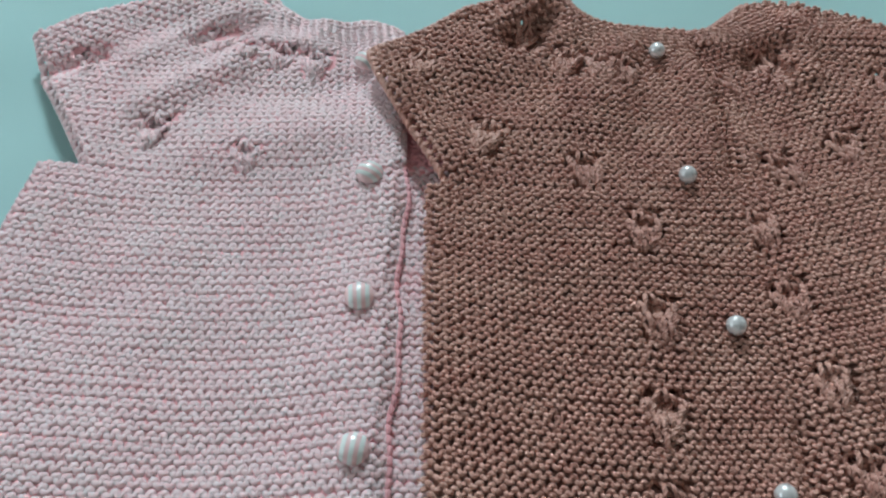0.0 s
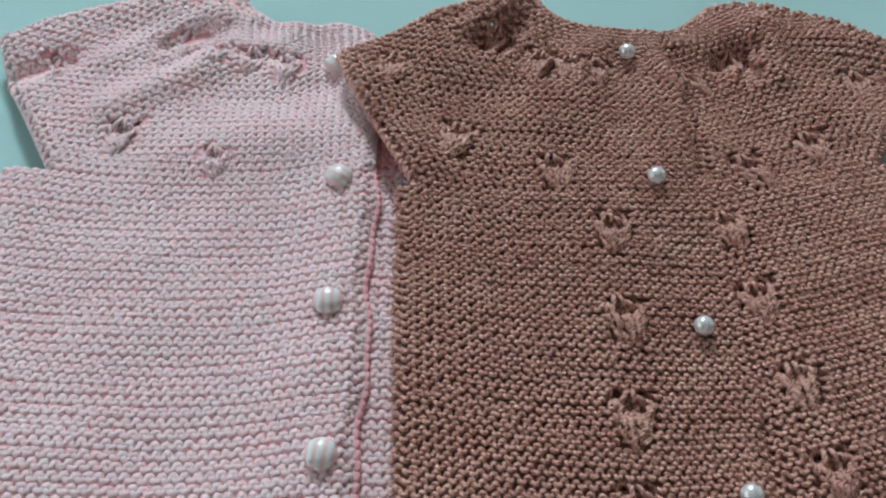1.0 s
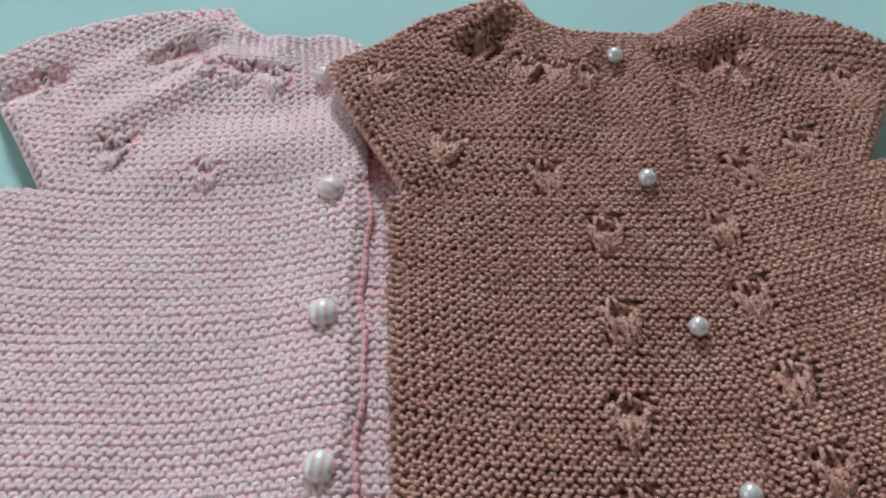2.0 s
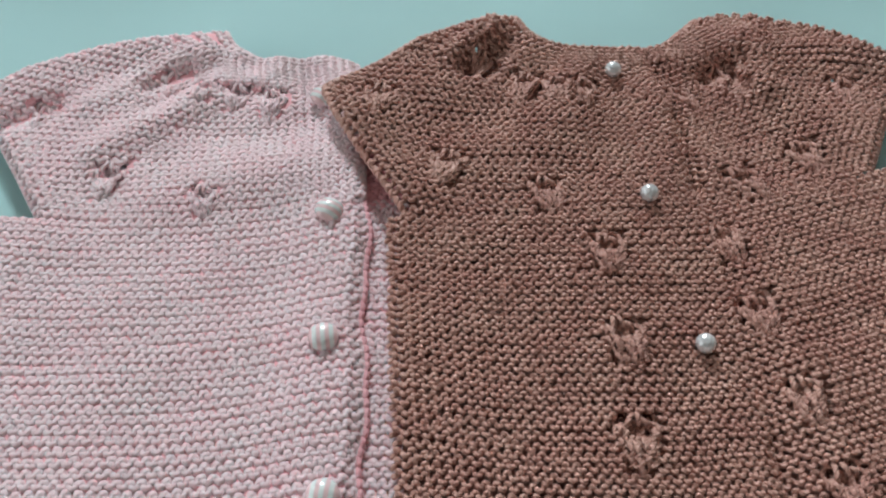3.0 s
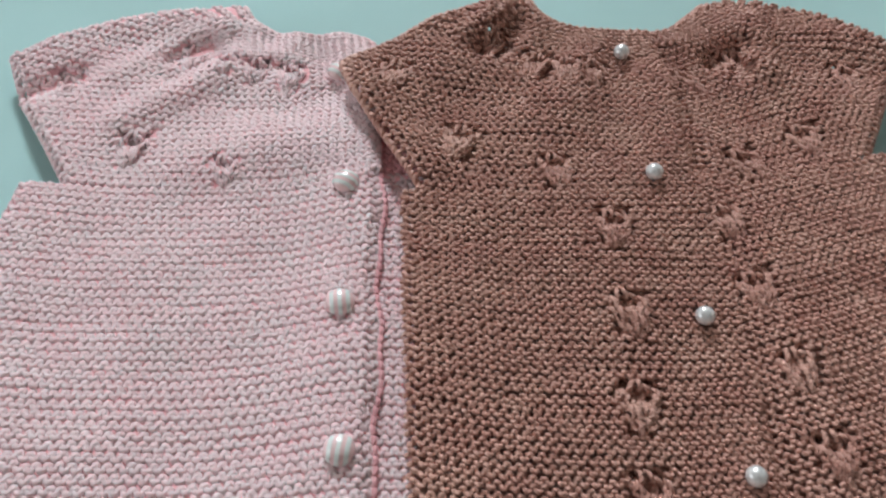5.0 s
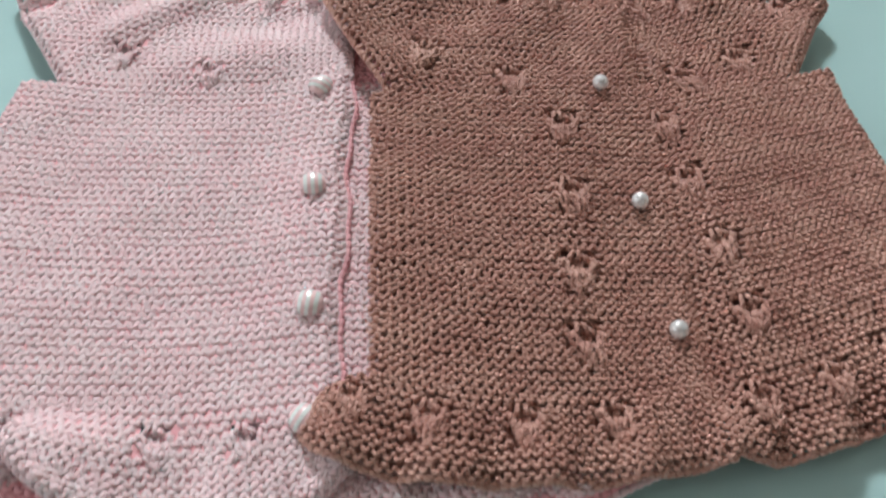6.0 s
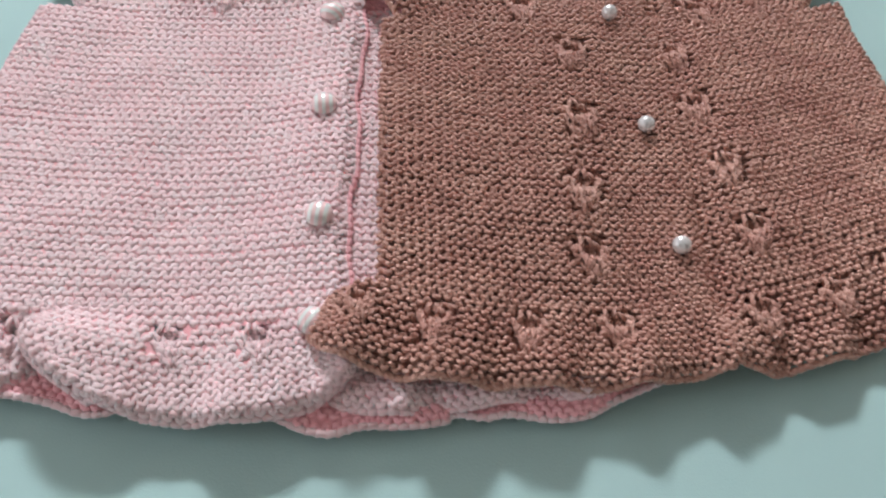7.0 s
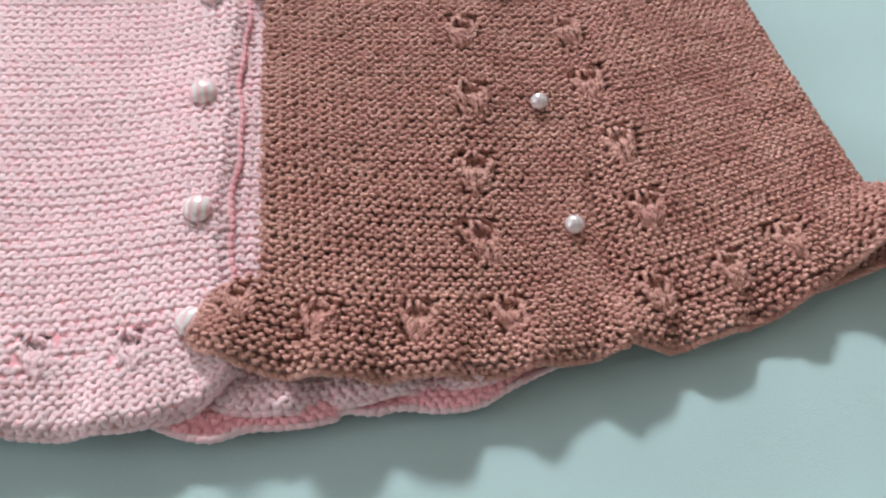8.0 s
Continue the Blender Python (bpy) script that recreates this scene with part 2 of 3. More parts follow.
def knit(name, fab, material, parent, motifs=(), label="", edging=(), seed=1, plain=False, loose=1.0):
    """A panel: its closed ground, the yarn of each course, eyelet motifs at plan places, and bound edges."""
    rng = np.random.default_rng(seed)
    spots = []
    for x, y, size in motifs:
        s, q = fab.find(x, y)
        a, b, h = [w[0] for w in fab.frames(np.array([s]), np.array([q]))]
        spots.append((fab.surf(np.array([s]), np.array([q]))[0], a, b, h, size * 0.00121 * (0.94 + 0.14 * rng.random())))
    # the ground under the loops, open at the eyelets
    nu, nv = int(max(fab.length) / 0.0016), max(4, int(fab.depth / 0.0016))
    gs, gq = np.meshgrid(np.linspace(0.003 / max(fab.length), 1 - 0.003 / max(fab.length), nu), np.linspace(0.0, 1.0, nv))
    g = fab.surf(gs.ravel(), gq.ravel())
    ga, gb, gh = fab.frames(gs.ravel(), gq.ravel())
    rim = np.minimum(gs, 1 - gs).ravel() * np.interp(gq.ravel(), fab.at, fab.length)
    g = g - gh * (GROUND[material.name] * (0.2 + 0.8 * smooth(0.0, 0.007, rim)))[:, None]
    g[:, 2] = np.maximum(g[:, 2], 0.0012)
    i, j = np.meshgrid(np.arange(nv - 1), np.arange(nu - 1), indexing="ij")
    quads = np.stack([i * nu + j, i * nu + j + 1, (i + 1) * nu + j + 1, (i + 1) * nu + j], -1).reshape(-1, 4)
    mid = g[quads].mean(1)
    solid = np.ones(len(quads), bool)
    for p, ma, mb, mh, k in spots:
        da, db = (mid - p) @ ma / k, (mid - p) @ mb / k
        for x, y in HOLES:
            solid &= (da - x) ** 2 + (db - y) ** 2 > 2.0 ** 2
    quads = quads[solid]
    # behind pink loops the ground's colour carries the rosy shade of the gaps
    panel = mesh_part(name, [(g, quads, quads.reshape(-1, 1) * np.ones((1, 2)) * 0.01)], SHADED_PINK if material is PINK else material, parent, label)
    if plain:
        return panel
    rows = max(2, round(fab.depth / (COURSE[material.name] * loose)))
    tall = fab.depth / rows
    for i in range(rows):
        length = np.interp((i + 0.5) / rows, fab.at, fab.length)
        m = max(3, round(length / STITCH))
        pitch = length / m
        k = np.arange(m) + 0.25 + 0.3 * rng.random() + 0.05 * rng.standard_normal(m)
        s = np.clip(k / m, 0.002, 0.998)
        q = np.clip((i + 0.5 + 0.05 * rng.standard_normal(m) + 0.05 * np.sin(k * 0.23 + i)) / rows, 0, 1)
        c = fab.surf(s, q)
        a, b, h = fab.frames(s, q)
        keep = np.ones(m, bool)
        for p, ma, mb, mh, e in spots:
            off = c + 0.21 * pitch * a - p
            da, db = off @ ma / e, off @ mb / e
            wide = np.where(db > -2, 6.2, 6.2 + 0.30 * (db + 2))
            keep &= ~((np.abs(da) < wide) & (db < 4.3) & (db > -11.2) & ~((np.abs(da) < 0.9) & (db > 3.0)))
        lift = 1 + 0.13 * rng.standard_normal((m, 1))
        slant = (0.12 + 0.09 * rng.standard_normal((m, 1))) * (LOOP[None, :, 0] % 0.5 - 0.2)
        along = LOOP[None, :, 0] * pitch
        across = (LOOP[None, :, 1] * (1 + 0.1 * rng.standard_normal((m, 1))) + slant) * tall
        up = LOOP[None, :, 2] * RELIEF[material.name] * lift
        lines = c[:, None] + along[..., None] * a[:, None] + across[..., None] * b[:, None] + up[..., None] * h[:, None]
        ups = np.repeat(h[:, None], len(LOOP), 1)
        # at a motif the yarn dives to the back of the work
        lines = np.where(keep[:, None, None], lines, lines - 0.0030 * h[:, None])
        thick = np.repeat(np.where(keep, THICK[material.name], 0.0003), len(LOOP))
        mesh_part("course", [tubes(lines.reshape(1, -1, 3), ups.reshape(1, -1, 3), thick)], material, panel)
    for p, ma, mb, mh, k in spots:
        eyelet(fab, p, ma, mb, mh, k, material, panel, rng)
    for side in edging:
        bound_edge(fab, side, material, panel)
    return panel


def eyelet(fab, p, a, b, h, k, material, panel, rng):
    """A paw of holes over a fan of loose knitted legs, gathered to a point: one yarn all through."""
    lean = 0.14 * rng.standard_normal()

    def put(x, y, z):
        spot = p + k * ((x - lean * y) * a + y * b)
        if not fab.extra:
            spot[2] = p[2] + fab.height(spot[0], spot[1]) - fab.height(p[0], p[1])
        return spot + k * z * h

    line, widths = [], []

    def strand(points):
        widths.extend([thick] * (len(points) + 2))
        x, y, z = points[0]
        line.append(put(x, y, z - 1.6))
        line.extend(put(*w) for w in points)
        x, y, z = points[-1]
        line.append(put(x, y, z - 1.6))

    thick = 1.0
    for x, y in HOLES:
        r = 2.2 + 0.15 * rng.standard_normal()
        strand([(x + r * (0.95 + 0.09 * math.sin(3 * w + y)) * math.cos(w), y + r * math.sin(w), -1.0 + 0.35 * math.sin(w * 2.5 + x)) for w in np.linspace(0.4, 0.4 + 2 * np.pi, 13)])
    thick = 1.12
    # the fan: columns of slanting half stitches, each overlapping the next
    for x in (-5.9, -4.3, -2.6, -0.9, 0.8, 2.5, 4.2, 5.8):
        x = x + 0.2 * rng.standard_normal()
        top = (0.6 if x < 0 else -0.6) + 0.4 * rng.standard_normal() if abs(x) > 3.4 else -3.0
        end = -11.6 + 0.35 * abs(x) + 0.8 * rng.standard_normal()
        low = 0.5 * x + 0.4 * rng.standard_normal()
        rise = 1.5 - 0.03 * x * x + 0.5 * rng.standard_normal()
        steps = 9
        strand([(x + (low - x) * (i / steps) ** 0.9 + 0.4 * (-1) ** i, top + (end - top) * i / steps,
                 rise * math.sin(math.pi * (0.12 + 0.8 * i / steps)) + 0.55 * math.cos(i * math.pi / 2 + 2 * x) - 0.2) for i in range(steps + 1)])
    thick = 1.0
    for x0, y0, x1, y1 in ((0.0, 4.0, 0.5, 0.6), (-1.6, 4.4, -3.0, -0.4), (4.6, 1.2, 5.0, -2.2), (-4.8, 0.6, -5.0, -1.8), (1.2, 2.0, 3.0, 0.4)):
        j = 0.3 * rng.standard_normal(4)
        strand([(x0 + j[0], y0, -0.4), (x0 * 0.75 + x1 * 0.25 + j[1], y0 * 0.7 + y1 * 0.3, 0.8), (x0 * 0.3 + x1 * 0.7, y0 * 0.3 + y1 * 0.7, 1.0 + j[2]), (x1 + j[3], y1, 0.2)])
    mesh_part("eyelet_motif", [tubes(np.array(line)[None], h[None], np.array(widths) * 0.00097)], material, panel)


def bound_edge(fab, side, material, panel, lo=0.0, hi=1.0, sink=0.0):
    """The chain of bound-off loops along one edge: 'outer', 'inner', 'start' or 'end', or (edge, from, to, depth below)."""
    if not isinstance(side, str):
        side, lo, hi, sink = (*side, 0.0)[:4]
    along = lambda t: {"outer": (t, 0 * t + 0.004), "inner": (t, 0 * t + 0.996), "start": (0 * t + 0.004, t), "end": (0 * t + 0.996, t)}[side]
    t = np.linspace(lo, hi, 200)
    walked = np.r_[0, np.cumsum(np.linalg.norm(np.diff(fab.surf(*along(t)), axis=0), axis=1))]
    run = walked[-1]
    m = max(4, round(run / 0.0036))
    s, q = along(np.interp((np.arange(m) + 0.5) * run / m, walked, t))
    c = fab.surf(s, q)
    a, b, h = fab.frames(s, q)
    shift = {"outer": -0.0003, "inner": 0.0004, "start": -0.0006, "end": 0.0006}[side]
    d, w = (a, b) if side in ("outer", "inner") else (b, a)
    e = run / m
    lines = []
    for f, g, u in ((-0.62, -0.0004, -0.0004), (-0.25, 0.0001, 0.0006), (0.25, 0.0003, 0.0006), (0.62, -0.0002, -0.0004)):
        lines.append(c + f * e * d + (g + shift) * w + (u - sink) * h)
    return mesh_part("bound_edge", [tubes(np.stack(lines, 1), h, np.array([0.0011, 0.0015, 0.0015, 0.0011]))], material, panel)


# ---- room ----
def structure(ob, label, category):
    return tagged(ob, label, category, kind="structure")


structure(box("floor", (-2.2, -2.2, -0.62), (2.6, 3.6, -0.55), WOOD), "brown wooden floor of the bedroom", "floor")
structure(box("ceiling", (-2.2, -2.2, 2.01), (2.6, 3.6, 2.11), PAINT), "plain white ceiling above the bed", "ceiling")
structure(box("wall_north", (-2.2, 3.5, -0.55), (2.6, 3.6, 2.01), PAINT), "plain pale painted wall", "wall")
structure(box("wall_south", (-2.2, -2.2, -0.55), (2.6, -2.1, 2.01), PAINT), "plain pale painted wall", "wall")
structure(box("wall_east", (2.5, -2.1, -0.55), (2.6, 3.5, 2.01), PAINT), "plain pale painted wall", "wall")


def wall_with_opening(name, x0, x1, y0, y1, z0, z1, oy0, oy1, oz0, oz1):
    """An upright wall along y with one window opening through it."""
    bm = bmesh.new()
    ys, zs = (y0, oy0, oy1, y1), (z0, oz0, oz1, z1)
    grid = [[[bm.verts.new((x, y, z)) for z in zs] for y in ys] for x in (x0, x1)]
    for i in range(3):
        for j in range(3):
            if (i, j) != (1, 1):
                a, b = grid
                bm.faces.new((a[i][j], a[i][j + 1], a[i + 1][j + 1], a[i + 1][j]))
                bm.faces.new((b[i][j], b[i + 1][j], b[i + 1][j + 1], b[i][j + 1]))
    for i, j, k, m in ((1, 1, 2, 1), (2, 1, 2, 2), (2, 2, 1, 2), (1, 2, 1, 1)):
        bm.faces.new((grid[0][i][j], grid[0][k][m], grid[1][k][m], grid[1][i][j]))
    ring = [(i, 0) for i in range(3)] + [(3, j) for j in range(3)] + [(i, 3) for i in (3, 2, 1)] + [(0, j) for j in (3, 2, 1)]
    for (i, j), (k, m) in zip(ring, ring[1:] + ring[:1]):
        bm.faces.new((grid[0][i][j], grid[1][i][j], grid[1][k][m], grid[0][k][m]))
    bmesh.ops.recalc_face_normals(bm, faces=bm.faces[:])
    ob = part(name, bm, PAINT)
    for f in ob.data.polygons:
        f.use_smooth = False
    return ob


structure(wall_with_opening("wall_west", -2.2, -2.1, -2.1, 3.5, -0.55, 2.01, -0.8, 0.4, 0.3, 1.4), "plain pale painted wall with a window", "wall")
window = new("window_1")
window.location = (-2.15, -0.2, 0.3)
structure(window, "white framed two-pane window beside the bed", "window")
for name, lo, hi in (("window_frame", (-2.17, -0.797, 0.303), (-2.13, -0.75, 1.397)), ("window_frame", (-2.17, 0.35, 0.303), (-2.13, 0.397, 1.397)),
                     ("window_frame", (-2.17, -0.75, 1.35), (-2.13, 0.35, 1.397)), ("window_frame", (-2.17, -0.75, 0.303), (-2.13, 0.35, 0.35)),
                     ("mullion", (-2.165, -0.22, 0.35), (-2.135, -0.18, 1.35)), ("pane", (-2.153, -0.75, 0.35), (-2.149, -0.22, 1.35)), ("pane", (-2.153, -0.18, 0.35), (-2.149, 0.35, 1.35))):
    ob = box(name, lo, hi, GLASS if name == "pane" else FRAME)
    ob.data.transform(Matrix.Translation((2.15, 0.2, -0.3)))
    ob.parent = window
    ob.visible_shadow = name != "pane"


def bed_sheet():
    """A cotton sheet over the mattress, smooth under the clothes, softly creased around them."""
    nx, ny = 260, 260
    x, y = np.meshgrid(0.1 + np.sinh(np.linspace(-2.2, 2.2, nx)) / np.sinh(2.2) * 0.86, 0.2 + np.sinh(np.linspace(-2.2, 2.2, ny)) / np.sinh(2.2) * 1.02)
    far = smooth(0.0, 0.10, np.maximum(np.abs(x - 0.11) - 0.2, np.abs(y - 0.22) - 0.15))
    z = (0.25 + 0.75 * far) * (0.0016 * np.sin(38 * x + 17 * y + 1.5 * np.sin(9 * y)) + 0.0011 * np.sin(73 * y - 21 * x)) - 0.0028
    z = z + ridge(x, y, (-0.20, 0.36), (-0.12, 0.16), 0.012, 0.006) + ridge(x, y, (-0.23, 0.30), (-0.16, 0.18), 0.01, 0.005)
    over = np.maximum(np.abs(x - 0.1) - 0.80, np.abs(y - 0.2) - 0.96)
    z = np.where(over > 0, z - over * 6.5, z)
    x, y = 0.1 + np.clip(x - 0.1, -0.83, 0.83), 0.2 + np.clip(y - 0.2, -0.99, 0.99)
    v = np.stack([x, y, z], -1).reshape(-1, 3)
    i, j = np.meshgrid(np.arange(ny - 1), np.arange(nx - 1), indexing="ij")
    f = np.stack([i * nx + j, i * nx + j + 1, (i + 1) * nx + j + 1, (i + 1) * nx + j], -1).reshape(-1, 4)
    ob = mesh_part("bed_sheet", [(v, f, np.zeros((f.size, 2)))], SHEET, None)
    return tagged(ob, "pale mint cotton bed sheet, softly creased, under two cardigans", "bed sheet")


bed_sheet()
tagged(box("mattress", (-0.70, -0.76, -0.55), (0.90, 1.16, -0.012), PAINT, 0.04), "white mattress under the mint sheet", "mattress")

lamp = new("ceiling_lamp")
lamp.location = LAMP
tagged(lamp, "round flat white ceiling lamp, lit", "lamp")
bm = bmesh.new()
bmesh.ops.create_cone(bm, cap_ends=True, segments=48, radius1=0.48, radius2=0.48, depth=0.03)
part("base", bm, PAINT, lamp).location = (0, 0, 0.015)
bm = bmesh.new()
bmesh.ops.create_uvsphere(bm, u_segments=40, v_segments=12, radius=0.45)
bmesh.ops.scale(bm, vec=(1, 1, 0.08), verts=bm.verts[:])
part("diffuser", bm, GLOW, lamp, "glowing white diffuser")


# ---- buttons ----
def place_on(fab, x, y, lift):
    s, q = fab.find(x, y)
    p = fab.surf(np.array([s]), np.array([q]))[0]
    return Vector((x, y, p[2] + lift))


def pearl_button(fab, x, y, parent):
    bm = bmesh.new()
    bmesh.ops.create_uvsphere(bm, u_segments=32, v_segments=20, radius=0.0038)
    bmesh.ops.scale(bm, vec=(1, 1, 0.92), verts=bm.verts[:])
    ob = part("pearl_button", bm, PEARL, parent, "round white pearl button")
    ob.location = place_on(fab, x, y, 0.0036)
    bm = bmesh.new()
    bmesh.ops.create_cone(bm, cap_ends=True, segments=16, radius1=0.0016, radius2=0.0012, depth=0.003)
    part("shank", bm, PEARL, ob).location = (0, 0, -0.0045)
    return ob


def dome(radius, rise):
    bm = bmesh.new()
    bmesh.ops.create_uvsphere(bm, u_segments=40, v_segments=24, radius=radius)
    for v in bm.verts:
        v.co.z *= rise / radius if v.co.z > 0 else 0.25
    return bm


def striped_button(fab, x, y, angle, parent):
    r, rise = 0.0056, 0.0038
    ob = part("striped_button", dome(r, rise), BUTTON_PINK, parent, "domed pink button with pale mint stripes")
    ob.location = place_on(fab, x, y, 0.0018)
    ob.rotation_euler = (0, 0, radians(angle))
    for k in (-1, 0, 1):
        bm = dome(r + 0.00012, rise + 0.00012)
        for sign in (-1, 1):
            bmesh.ops.bisect_plane(bm, geom=bm.verts[:] + bm.edges[:] + bm.faces[:], plane_co=(k * 0.0031 + sign * 0.0008, 0, 0), plane_no=(sign, 0, 0), clear_outer=True)
        bmesh.ops.bisect_plane(bm, geom=bm.verts[:] + bm.edges[:] + bm.faces[:], plane_co=(0, 0, -0.0002), plane_no=(0, 0, -1), clear_outer=True)
        part("stripe", bm, BUTTON_MINT, ob)
    return ob


# ---- pink cardigan ----
def pink_height(x, y):
    z = 0.0105 + 0.0011 * lumps(x, y, 0.4)
    z = z + ridge(x, y, (0.004, 0.334), (-0.052, 0.290), 0.009, 0.0038) + ridge(x, y, (-0.02, 0.352), (-0.062, 0.318), 0.008, 0.003)
    z = z - ridge(x, y, (-0.100, 0.306), (-0.080, 0.319), 0.006, 0.005) - ridge(x, y, (-0.040, 0.331), (-0.024, 0.343), 0.005, 0.005) - ridge(x, y, (-0.012, 0.331), (0.014, 0.329), 0.004, 0.003)
    z = z - ridge(x, y, (-0.012, 0.345), (-0.035, 0.318), 0.006, 0.003) + ridge(x, y, (-0.02, 0.27), (0.03, 0.285), 0.015, 0.003)
    z = z - ridge(x, y, (0.0, 0.30), (0.04, 0.315), 0.010, 0.002)
    turn = np.arctan2(y - 0.385, x - 0.02)
    z = z + 0.0014 * np.sin(11 * turn + 0.6) * smooth(0.29, 0.325, y) * smooth(0.37, 0.34, y)
    return z + 0.003 * smooth(0.335, 0.362, y) + 0.002 * smooth(0.03, 0.06, x)


def pink_flute(s, q, x, y):
    free = np.clip(1 - q, 0, 1)
    wave = free ** 1.3 * (0.0020 * np.sin(x * 150 + 0.7) + 0.0008 * np.sin(x * 330))
    fold = 0.008 * smooth(0.02, -0.015, x) * smooth(0.0, 0.4, free)
    return wave * smooth(-0.02, 0.02, x) + fold


pink = new("pink_cardigan")
tagged(pink, "pale pink hand-knitted baby cardigan in garter stitch, lying flat", "cardigan", "knitted baby cardigans")
PINK_WAIST = [(-0.098, 0.098), (-0.04, 0.099), (0.02, 0.103), (0.077, 0.112)]
PINK_CHEST = [(-0.086, 0.254), (-0.03, 0.2545), (0.02, 0.260), (0.064, 0.272)]
PINK_YOKE = [[(-0.066, 0.255), (-0.02, 0.2546), (0.02, 0.2595), (0.064, 0.2715)],
             [(-0.082, 0.277), (-0.03, 0.277), (0.02, 0.282), (0.062, 0.291)],
             [(-0.103, 0.304), (-0.04, 0.301), (0.015, 0.304), (0.060, 0.310)],
             [(-0.114, 0.327), (-0.06, 0.321), (0.01, 0.322), (0.058, 0.325)],
             [(-0.101, 0.3385), (-0.05, 0.333), (0.01, 0.332), (0.056, 0.334)],
             [(-0.072, 0.3525), (-0.035, 0.347), (0.010, 0.341), (0.055, 0.342)],
             [(-0.042, 0.3625), (-0.02, 0.354), (0.012, 0.346), (0.054, 0.346)],
             [(-0.012, 0.3705), (-0.003, 0.357), (0.014, 0.351), (0.036, 0.352), (0.053, 0.350)]]
edge_sway = lambda s, q: smooth(0.85, 1, s) * (0.0011 * np.sin(q * 15 + 1) + 0.0006 * np.sin(q * 37))
body = Fabric([PINK_WAIST, PINK_CHEST], pink_height, (1.1, 0.65, 0, 0), sway=edge_sway)
yoke = Fabric(PINK_YOKE, pink_height, (0.7, 0.35, 0, 0.4))
hem = Fabric([[(-0.004, 0.0665), (0.02, 0.062), (0.05, 0.064), (0.073, 0.072), (0.086, 0.086)],
              [(-0.032, 0.087), (-0.006, 0.083), (0.03, 0.084), (0.06, 0.089), (0.083, 0.100)],
              [(-0.022, 0.1008), (0.005, 0.1022), (0.03, 0.1046), (0.055, 0.1088), (0.077, 0.1128)]], pink_height, (1.2, 0.6, 0.6, 0), extra=pink_flute)
hem_far = Fabric([[(-0.115, 0.066), (-0.07, 0.065), (-0.042, 0.068), (-0.028, 0.074)], [(-0.098, 0.098), (-0.06, 0.0985), (-0.032, 0.0997), (-0.014, 0.1013)]],
                 lambda x, y: pink_height(x, y) - 0.005 * smooth(-0.05, -0.025, x) * smooth(0.099, 0.088, y), (1, 0.5, 0.6, 0))
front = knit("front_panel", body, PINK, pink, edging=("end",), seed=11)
# two more chains paint the rosy shade of the crease beside the front edge
for sink, out in ((0.0002, 0.0014), (0.0014, 0.0022)):
    bound_edge(body, ("end", 0, 1, sink), SHADED_PINK, front).location.x = out
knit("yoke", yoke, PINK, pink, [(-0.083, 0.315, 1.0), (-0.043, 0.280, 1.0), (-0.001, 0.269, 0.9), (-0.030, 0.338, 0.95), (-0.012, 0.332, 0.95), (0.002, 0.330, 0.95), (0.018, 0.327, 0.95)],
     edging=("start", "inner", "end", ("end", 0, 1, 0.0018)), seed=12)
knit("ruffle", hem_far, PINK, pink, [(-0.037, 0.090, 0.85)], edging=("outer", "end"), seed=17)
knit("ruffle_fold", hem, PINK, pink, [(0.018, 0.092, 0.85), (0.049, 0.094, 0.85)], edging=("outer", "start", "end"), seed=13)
under_height = lambda x, y: 0.0066 + 0.0005 * lumps(x, y, 2.0)
under = Fabric([[(0.054, 0.100), (0.08, 0.102), (0.10, 0.104), (0.12, 0.107)], [(0.046, 0.27), (0.07, 0.273), (0.09, 0.275), (0.12, 0.278)]], under_height, (0, 0, 0, 0))
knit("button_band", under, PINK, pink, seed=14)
shoulder_height = lambda x, y: 0.0066 + 0.0036 * smooth(0.31, 0.35, y)
inner_shoulder = Fabric([[(0.044, 0.268), (0.07, 0.270), (0.09, 0.272), (0.12, 0.275)], [(0.041, 0.312), (0.065, 0.314), (0.09, 0.317), (0.12, 0.318)]], shoulder_height)
# lies in the brown sleeve's shadow; the rosy shade is painted by redder yarn
knit("inner_shoulder", inner_shoulder, SHADED_PINK, pink, seed=19)
shoulder = Fabric([[(0.041, 0.313), (0.065, 0.315), (0.09, 0.318), (0.12, 0.319)], [(0.040, 0.345), (0.062, 0.351), (0.086, 0.362), (0.12, 0.362)]], shoulder_height, (0, 0, 0, 0.6))
knit("shoulder", shoulder, PINK, pink, edging=("inner",), seed=15)
back_flute = lambda s, q, x, y: 0.0016 * (1 - q) * (1 + np.sin(x * 120 + 1.0))
back_hem = Fabric([[(-0.12, 0.068), (-0.05, 0.068), (-0.022, 0.0662), (-0.008, 0.0632), (0.001, 0.0636), (0.012, 0.067), (0.05, 0.069), (0.061, 0.0672), (0.071, 0.0640), (0.080, 0.0634), (0.091, 0.0672), (0.109, 0.0692),
                    (0.119, 0.0722), (0.1215, 0.0746), (0.133, 0.0742), (0.141, 0.0762), (0.158, 0.0760), (0.169, 0.0788), (0.181, 0.086), (0.20, 0.096)],
                   [(-0.12, 0.095), (-0.04, 0.095), (0.02, 0.095), (0.08, 0.096), (0.14, 0.101), (0.205, 0.111)]], lambda x, y: 0.0037 + 0 * x, (0, 0, 0.4, 0), extra=back_flute)
under_flute = lambda s, q, x, y: (1 - q) * (0.0016 * np.sin(x * 185 + 2.0) + 0.0006 * np.sin(x * 320)) - 0.004 * q
